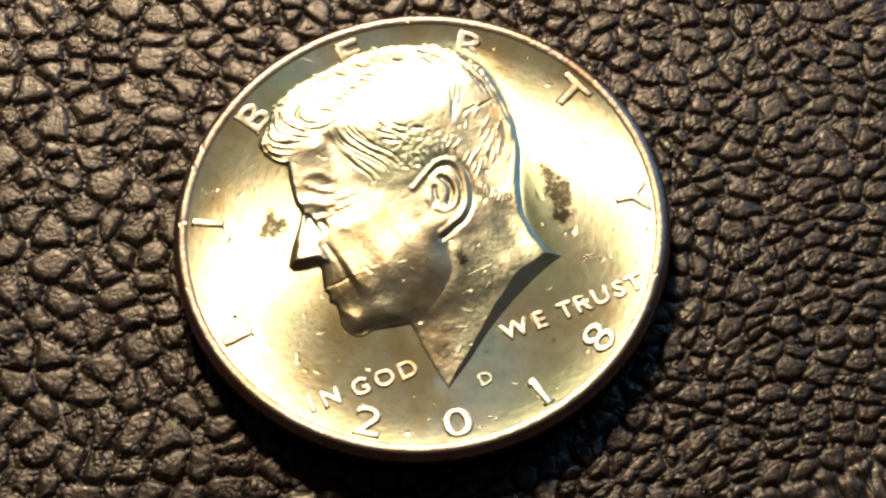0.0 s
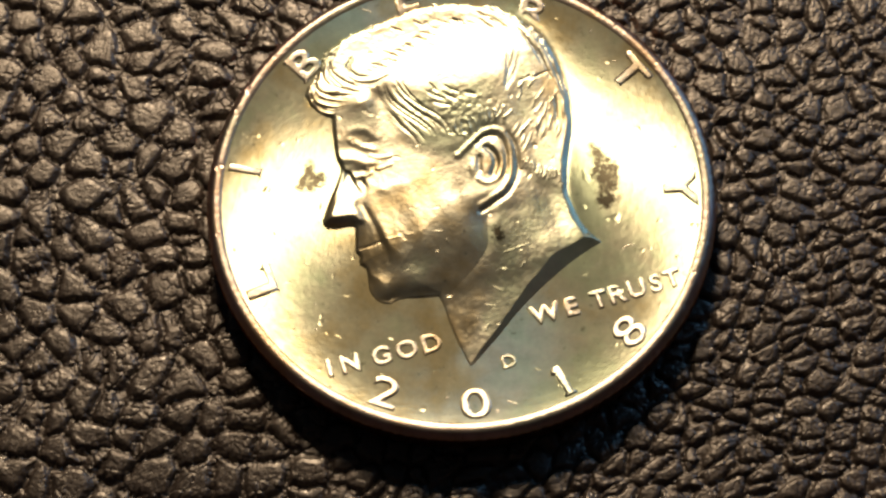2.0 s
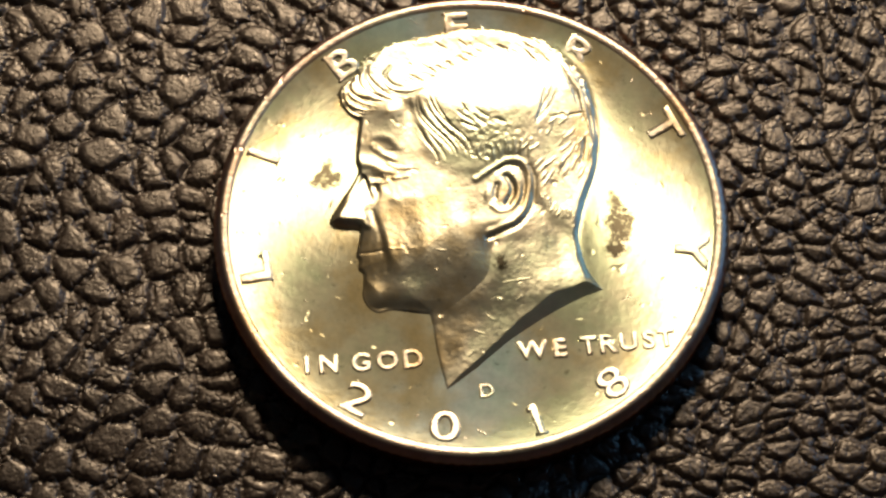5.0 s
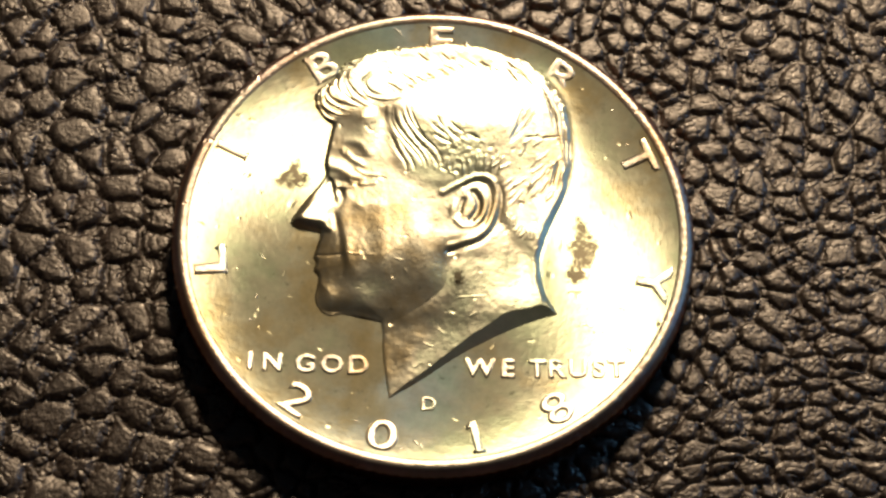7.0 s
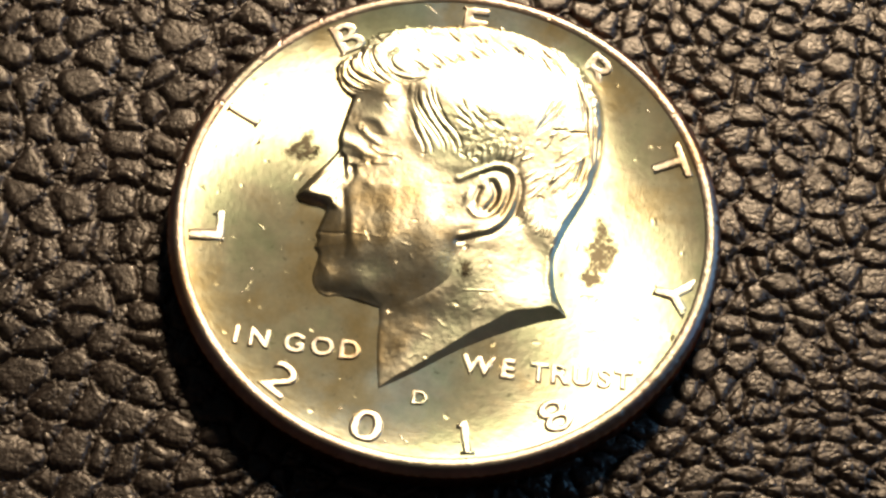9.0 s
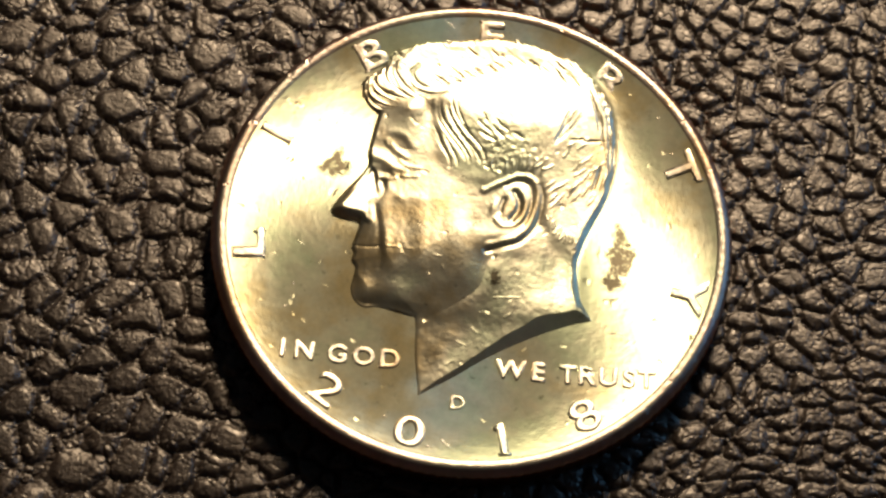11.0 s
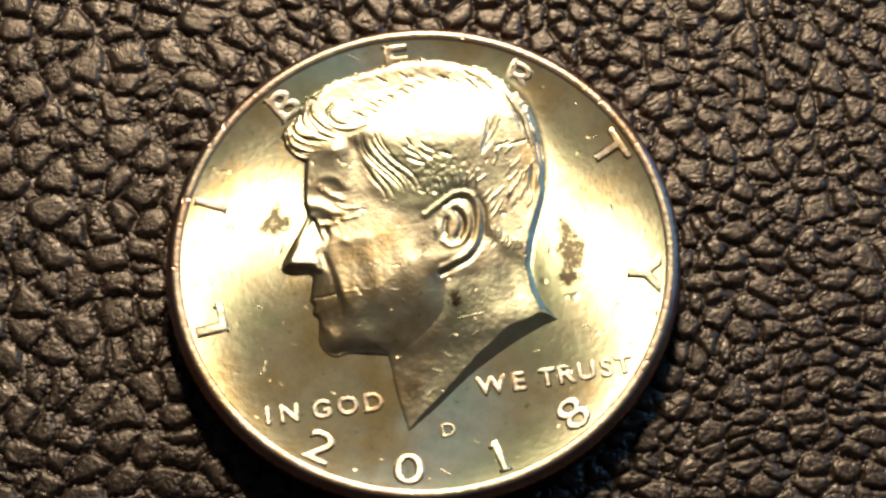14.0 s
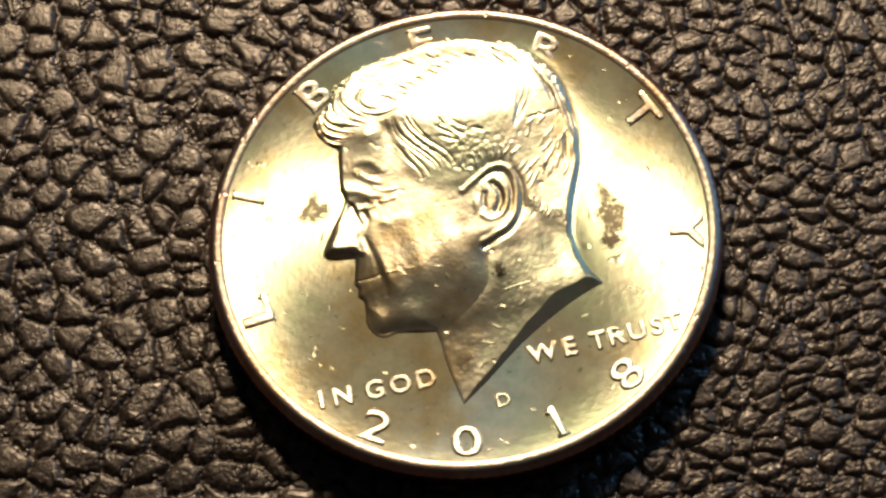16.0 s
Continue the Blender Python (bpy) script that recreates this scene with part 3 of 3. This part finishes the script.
    for k in range(34):
        if k < 13:
            tx, ty, turn = 4.1 + 0.19 * k, 1.0 - 0.14 * k + rng.uniform(-0.12, 0.12), 75 + rng.uniform(-18, 18)
        elif k < 20:
            tx, ty, turn = 1.6 + 0.42 * (k - 13), 4.25 + rng.uniform(-0.15, 0.3), 95 - 9 * (k - 13) + rng.uniform(-12, 12)
        else:
            tx, ty, turn = rng.uniform(4.8, 7.2), rng.uniform(2.0, 6.5), 55 + rng.uniform(-20, 20)
        far = rng.uniform(0.2, 0.38) + (0.14 if k > 12 else 0)
        ux, uy = far * math.cos(radians(turn)), far * math.sin(radians(turn))
        h += rng.uniform(0.02, 0.035) * ridge(x, y, [(tx - ux, ty - uy), (tx + 0.06, ty), (tx + ux, ty + uy)], 0.055)
    # knocks and scratches
    for ax, ay, bx, by in [(-4.9, -1.62, -4.2, -1.66), (-3.8, -1.7, -3.4, -1.72), (-2.2, -1.95, -1.7, -2.05), (1.5, -4.25, 3.1, -4.1), (-0.4, -7.1, 0.1, -7.3), (0.4, -6.2, 0.7, -6.5), (-1.6, -2.6, -1.5, -2.8), (2.2, -5.4, 2.5, -5.2), (-0.9, -8.6, -0.6, -8.3)]:
        h += 0.013 * ridge(x, y, [(ax, ay), (bx, by)], 0.04)
    h += 0.17 * blob(x, y, 5.1, -4.6, 1.7, 1.4, 30)
    h *= 1 - 0.60 * step(1.8, 9.0, x) * (1 - over) * step(3.5, 0.5, y)
    h += 0.11 * np.clip(y - 4.8, 0, 2.8) * (1 - over) * step(-3.0, -4.5, x) * step(-0.6, 2.6, dp)
    h += over * ((0.20 + 0.09 * step(2.5, 5.0, x)) * np.exp(-(((y - 7.3) / 3.0) ** 2)) * step(-4.0, -0.5, x) - 0.035 * np.clip(y - 8.2, 0, 9)) * step(0.0, 2.2, dp)
    h *= 1 - 0.57 * over * step(1.8, 9.0, x) * step(-4.0, -1.0, y)
    # locks of hair between guide lines, and short dashes where the top sweep lies over the side
    rng = np.random.RandomState(5)
    lines, raised, dashes = np.zeros(x.shape), np.zeros(x.shape), np.zeros(x.shape)
    for one, other, count, least, most in GROOVES:
        comb(lines, x, y, pitch, one, other, count, rng, 0.07, least, most)
    for one, other, count, least, most in RIDGES:
        comb(raised, x, y, pitch, one, other, count, rng, 0.075, least, most)
    sweep = curve_through([(-3.0, 9.35), (-1.5, 10.0), (0.0, 10.7), (1.8, 11.15), (3.6, 11.1), (5.4, 10.5)], 6)
    for k in range(17):
        px, py = sweep[int((k + rng.uniform(0.0, 1.0)) / 17 * len(sweep))] + rng.uniform(-0.2, 0.2, 2)
        turn, far = radians(-26 - 20 * step(0.0, 5.0, px) + rng.uniform(-14, 14)), rng.uniform(0.2, 0.65)
        ux, uy = far * math.cos(turn), far * math.sin(turn)
        stroke(dashes, x, y, pitch, np.array([(px - ux, py - uy + 0.1), (px, py + 0.06), (px + ux, py + uy)]), 0.06, rng.uniform(0.35, 1.0))
    dsw, _ = distance(x, y, sweep)
    h -= over * (0.03 * np.exp(-((dsw / 0.30) ** 2)) * step(3.0, 0.0, x) + 0.06 * dashes)
    h -= 0.075 * over * lines * step(-0.05, 0.25, dp)
    h += 0.032 * raised * step(0.0, 0.3, dp)
    mess = blob(x, y, 0.9, 5.6, 2.6, 1.5, -12)
    h += over * step(0, 0.5, dp) * (0.010 * (smooth_noise(x * 1.2, y * 1.6, 35) - 0.5) + 0.026 * mess * (smooth_noise(x * 3.2 - y, y * 3.6 + x, 36) - 0.5) + 0.016 * mess * (smooth_noise(x * 7, y * 6, 39) - 0.5))
    h += over * (0.08 * step(-1.0, 4.3, x) - 0.048 * np.clip(x - 4.3, 0, 3.6)) * step(9.5, 7.0, y) * step(-2.0, 0.0, y) * step(0, 0.8, dp)
    # the back of the head and the nape stand on a slanting bank
    h += step(4.8, 6.4, x) * step(11.0, 9.0, y) * (0.25 + 0.11 * step(-2.5, 0.5, y)) * np.minimum(dp, 0.45) * np.exp(-np.clip(dp - 0.45, 0, 9) / 2.6) + 0.09 * step(3, 7, x) * step(-5.0, -1.0, y) * np.exp(-dp / 2.4)
    # ear: a rolled rim, the hollow under it, the bowl with its flap in front, and a furrow round the outside
    helix = [(0.5, 2.45), (1.55, 3.08), (2.4, 3.55), (3.15, 3.5), (3.6, 2.9), (3.62, 1.8), (3.25, 0.5), (2.55, -0.35), (1.7, -0.72), (1.0, -1.0)]
    outside = [(3.75, 3.1), (3.98, 2.4), (3.93, 1.5), (3.55, 0.3), (2.75, -0.68), (1.75, -1.12), (0.85, -1.42)]
    h += 0.035 * blob(x, y, 2.3, 1.2, 1.6, 2.2, -15) + 0.05 * ridge(x, y, helix, 0.19)
    h -= 0.045 * ridge(x, y, outside, 0.14) * (0.55 + 0.45 * step(1.8, -0.4, y))
    h -= 0.04 * ridge(x, y, [(1.75, 2.9), (2.4, 3.2), (2.95, 3.1)], 0.15) + 0.024 * ridge(x, y, [(3.2, 2.9), (3.33, 2.2), (3.25, 1.4), (2.9, 0.5)], 0.10)
    h -= 0.085 * ridge(x, y, [(2.3, 2.5), (2.58, 2.0), (2.56, 1.4), (2.2, 0.75)], 0.19) + 0.05 * ridge(x, y, [(1.7, 2.0), (1.55, 1.55), (1.5, 1.15)], 0.14)
    h += 0.032 * ridge(x, y, [(1.3, 0.62), (1.7, 0.25), (2.3, 0.35), (2.85, 1.0), (2.98, 1.9), (2.75, 2.6)], 0.15) + 0.012 * ridge(x, y, [(2.05, 2.3), (2.02, 1.7), (1.8, 1.0)], 0.14)
    h += 0.04 * blob(x, y, 1.1, 1.4, 0.2, 0.5, -15) + 0.03 * blob(x, y, 1.55, -0.35, 0.7, 0.3, 20)
    h += 0.007 * (smooth_noise(x * 1.2, y * 1.2, 41) - 0.5) + 0.004 * (1 - over) * step(0.5, -0.5, dj * sj) * (smooth_noise(x * 2.6, y * 2.6, 43) - 0.5) + 0.004 * (smooth_noise(x * 6, y * 6, 42) - 0.5)
    # the neck ends in a slanting cut
    h = np.minimum(np.maximum(h, 0.05 * step(0, 0.2, dp)), dc * np.interp(x, [-2.0, 7.0], [0.42, 0.30]))
    h = np.where(d > 0, h, d * 0.9)
    z = field_z(np.hypot(x, y)) + np.maximum(h, -0.12)
    v3 = np.stack([x, y, z], -1).reshape(-1, 3) * MM
    f = grid_faces(len(ys), len(xs))
    f = f[(d.ravel()[f] > -0.10).any(1)]
    used = np.unique(f)
    back = np.full(len(v3), -1)
    back[used] = np.arange(len(used))
    return mesh_from("bust", v3[used], back[f])


part("bust_relief", bust_mesh(), RELIEF, coin, "raised profile bust, softly frosted")


def field_mesh(segments=400):
    """The dished field, which rises a little towards the foot of the bust."""
    radii = np.concatenate([[0.01], np.linspace(0.2, 14.3, 90)])
    a = np.arange(segments) * 2 * math.pi / segments
    r, a = np.meshgrid(radii, a, indexing="ij")
    x, y = r * np.cos(a), r * np.sin(a)
    ring = np.concatenate([curve_through(c, 3)[:-1] for c in (FRONT, FACE, HAIR, CUT)])
    d, _ = distance(x, y, np.concatenate([ring, ring[:1]]))
    d = np.where(inside(x, y, ring), 0, d)
    z = field_z(r) + (0.012 + 0.13 * step(3, 7, x) * step(-5.0, -1.0, y)) * np.exp(-d / 1.15) * step(14.3, 12.0, r)
    return mesh_from("field", np.stack([x, y, z], -1).reshape(-1, 3) * MM, grid_faces(len(radii), segments, True))


part("field", field_mesh(), FIELD, coin, "bright struck field with warm and bluish tones")

# ---- lettering ----
SERIFS = {
    "1": [(0.0, 0.05, 0.42, 0.10), (-0.08, 0.86, 0.22, 0.12)],
    "L": [(-0.22, 0.97, 0.30, 0.06), (0.25, 0.14, 0.06, 0.28), (-0.30, 0.03, 0.14, 0.06)],
    "I": [(0.0, 0.97, 0.34, 0.06), (0.0, 0.03, 0.34, 0.06)],
    "B": [(-0.32, 0.97, 0.2, 0.06), (-0.32, 0.03, 0.2, 0.06)],
    "E": [(-0.3, 0.97, 0.2, 0.06), (-0.3, 0.03, 0.2, 0.06)],
    "R": [(-0.32, 0.97, 0.2, 0.06), (-0.32, 0.03, 0.3, 0.06), (0.36, 0.03, 0.2, 0.06)],
    "T": [(-0.31, 0.88, 0.06, 0.22), (0.31, 0.88, 0.06, 0.22), (0.0, 0.03, 0.34, 0.06)],
    "Y": [(-0.34, 0.97, 0.28, 0.06), (0.34, 0.97, 0.28, 0.06), (0.0, 0.03, 0.34, 0.06)],
}


def glyph_mesh(sign, high, rise, weight=0.0, serif=True, wide=1.0):
    """One raised letter of the built-in font, high mm tall, its middle at the origin."""
    data = bpy.data.curves.new("glyph", "FONT")
    data.body, data.align_x, data.size = sign, "CENTER", 1.0
    data.extrude, data.bevel_depth, data.bevel_resolution, data.offset, data.resolution_u = 0.004, 0.05, 3, weight - 0.036, 6
    ob = bpy.data.objects.new("glyph", data)
    scene.collection.objects.link(ob)
    bpy.context.view_layer.update()
    me = bpy.data.meshes.new_from_object(ob.evaluated_get(bpy.context.evaluated_depsgraph_get()))
    bpy.data.objects.remove(ob)
    bpy.data.curves.remove(data)
    bm = bmesh.new()
    bm.from_mesh(me)
    ys = [v.co.y for v in bm.verts]
    lo, tall = min(ys), max(ys) - min(ys)
    mid = 0.5 * (min(v.co.x for v in bm.verts) + max(v.co.x for v in bm.verts))
    for v in bm.verts:
        v.co.x, v.co.y = (v.co.x - mid) / tall * wide, (v.co.y - lo) / tall
    top = max(v.co.z for v in bm.verts)
    for v in bm.verts:
        v.co.z /= top
    if serif:
        for cx, cy, w, t in SERIFS.get(sign, ()):
            made = bmesh.ops.create_cube(bm, size=1.0)["verts"]
            for v in made:
                up = v.co.z > 0
                v.co = Vector((cx * wide + v.co.x * w * (0.85 if up else 1.0), cy + v.co.y * t * 1.45 * (0.6 if up else 1.15), 0.93 if up else -1))
    # the strokes are a little uneven, as struck
    for v in bm.verts:
        at = np.array([v.co.x * 2.6 + ord(sign)]), np.array([v.co.y * 2.6])
        v.co.x += 0.05 * float(smooth_noise(*at, 61)[0] - 0.5)
        v.co.y += 0.05 * float(smooth_noise(*at, 62)[0] - 0.5)
    for v in bm.verts:
        v.co = Vector((v.co.x * high, (v.co.y - 0.5) * high, v.co.z * rise)) * MM
    bm.to_mesh(me)
    bm.free()
    for p in me.polygons:
        p.use_smooth = True
    return me


def letter(sign, x, y, high, turn, rise=0.092, **more):
    """A raised letter that leans with the dished field under it."""
    ob = part("letter" if sign.isalpha() else "numeral", glyph_mesh(sign, high, rise, **more), LETTER, coin, f"raised metal {'letter' if sign.isalpha() else 'numeral'} {sign}")
    r = math.hypot(x, y)
    slope = float(field_z(r + 0.1) - field_z(r - 0.1)) / 0.2
    lean = Matrix.Rotation(math.atan(slope), 4, Vector((y / r, -x / r, 0)))
    ob.matrix_basis = Matrix.Translation((x * MM, y * MM, float(field_z(r)) * MM)) @ lean @ pose(0, 0, 0, 0, 0, turn)
    return ob


for sign, angle in zip("LIBERTY", (189.5, 157.0, 122.0, 89.0, 54.5, 23.0, -13.5)):
    letter(sign, 13.1 * math.cos(radians(angle)), 13.1 * math.sin(radians(angle)), 1.95, angle - 90, weight=0.026, wide={"L": 1.5, "I": 1.0, "T": 1.4, "Y": 1.35}.get(sign, 1.25))
for sign, angle in zip("2018", (-124.5, -101.5, -78.5, -57.0)):
    letter(sign, 13.1 * math.cos(radians(angle)), 13.1 * math.sin(radians(angle)), 2.0, angle + 90, weight=0.012, wide={"0": 1.38, "1": 1.1}.get(sign, 1.3))
for sign, x in zip("INGODWETRUST", (-10.2, -8.95, -7.1, -5.6, -4.1, 2.8, 4.4, 6.05, 7.2, 8.35, 9.5, 10.5)):
    letter(sign, x, -8.5, 1.18, 0, 0.085, weight=0.032, wide=1.05, serif=False)
letter("D", -0.05, -10.8, 0.85, 0, 0.075, weight=0.02, wide=1.05, serif=False)


# ---- knocks and scratches in the field ----
def scratch(points, wide, rise):
    """A short raised burr along a line of points in mm."""
    line = np.array(points, float)
    way = np.gradient(line, axis=0)
    way /= np.hypot(way[:, 0], way[:, 1])[:, None]
    rows = []
    for k, ((px, py), (ux, uy)) in enumerate(zip(line, way)):
        slim = 0.35 if k in (0, len(line) - 1) else 1.0
        ground = float(field_z(math.hypot(px, py)))
        for across, up in ((-1.0, -0.01), (-0.35, 0.9 * rise), (0.35, rise), (1.0, -0.01)):
            rows.append((px - uy * across * wide * slim, py + ux * across * wide * slim, ground + up * (slim if up > 0 else 1)))
    return part("scratch", mesh_from("scratch", np.array(rows) * MM, grid_faces(len(line), 4)), LETTER, coin, "small bright scratch in the field")


for points, wide in [
    ([(-2.81, 13.95), (-2.45, 13.7), (-2.04, 13.42)], 0.04), ([(-10.17, -1.56), (-9.95, -1.7), (-9.73, -1.89)], 0.05), ([(10.48, 8.5), (10.56, 8.46), (10.66, 8.42)], 0.07),
    ([(-0.82, -13.1), (-0.68, -13.25), (-0.60, -13.42)], 0.08), ([(-0.55, -13.38), (-0.42, -13.45), (-0.32, -13.56)], 0.09), ([(-1.62, -13.7), (-1.52, -13.62), (-1.42, -13.66)], 0.08),
    ([(8.28, -5.85), (8.6, -5.68), (8.93, -5.7), (9.23, -5.98)], 0.05), ([(-10.42, -5.9), (-10.36, -5.86), (-10.28, -5.9)], 0.07), ([(-10.1, -4.3), (-10.05, -4.4), (-10.0, -4.46)], 0.06),
    ([(2.2, -13.0), (2.35, -13.1), (2.5, -13.3)], 0.05), ([(-4.2, -12.1), (-4.1, -12.0), (-4.0, -12.05)], 0.07), ([(11.3, 6.2), (11.4, 6.1), (11.5, 6.15)], 0.05),
]:
    scratch(points, wide, 0.03)
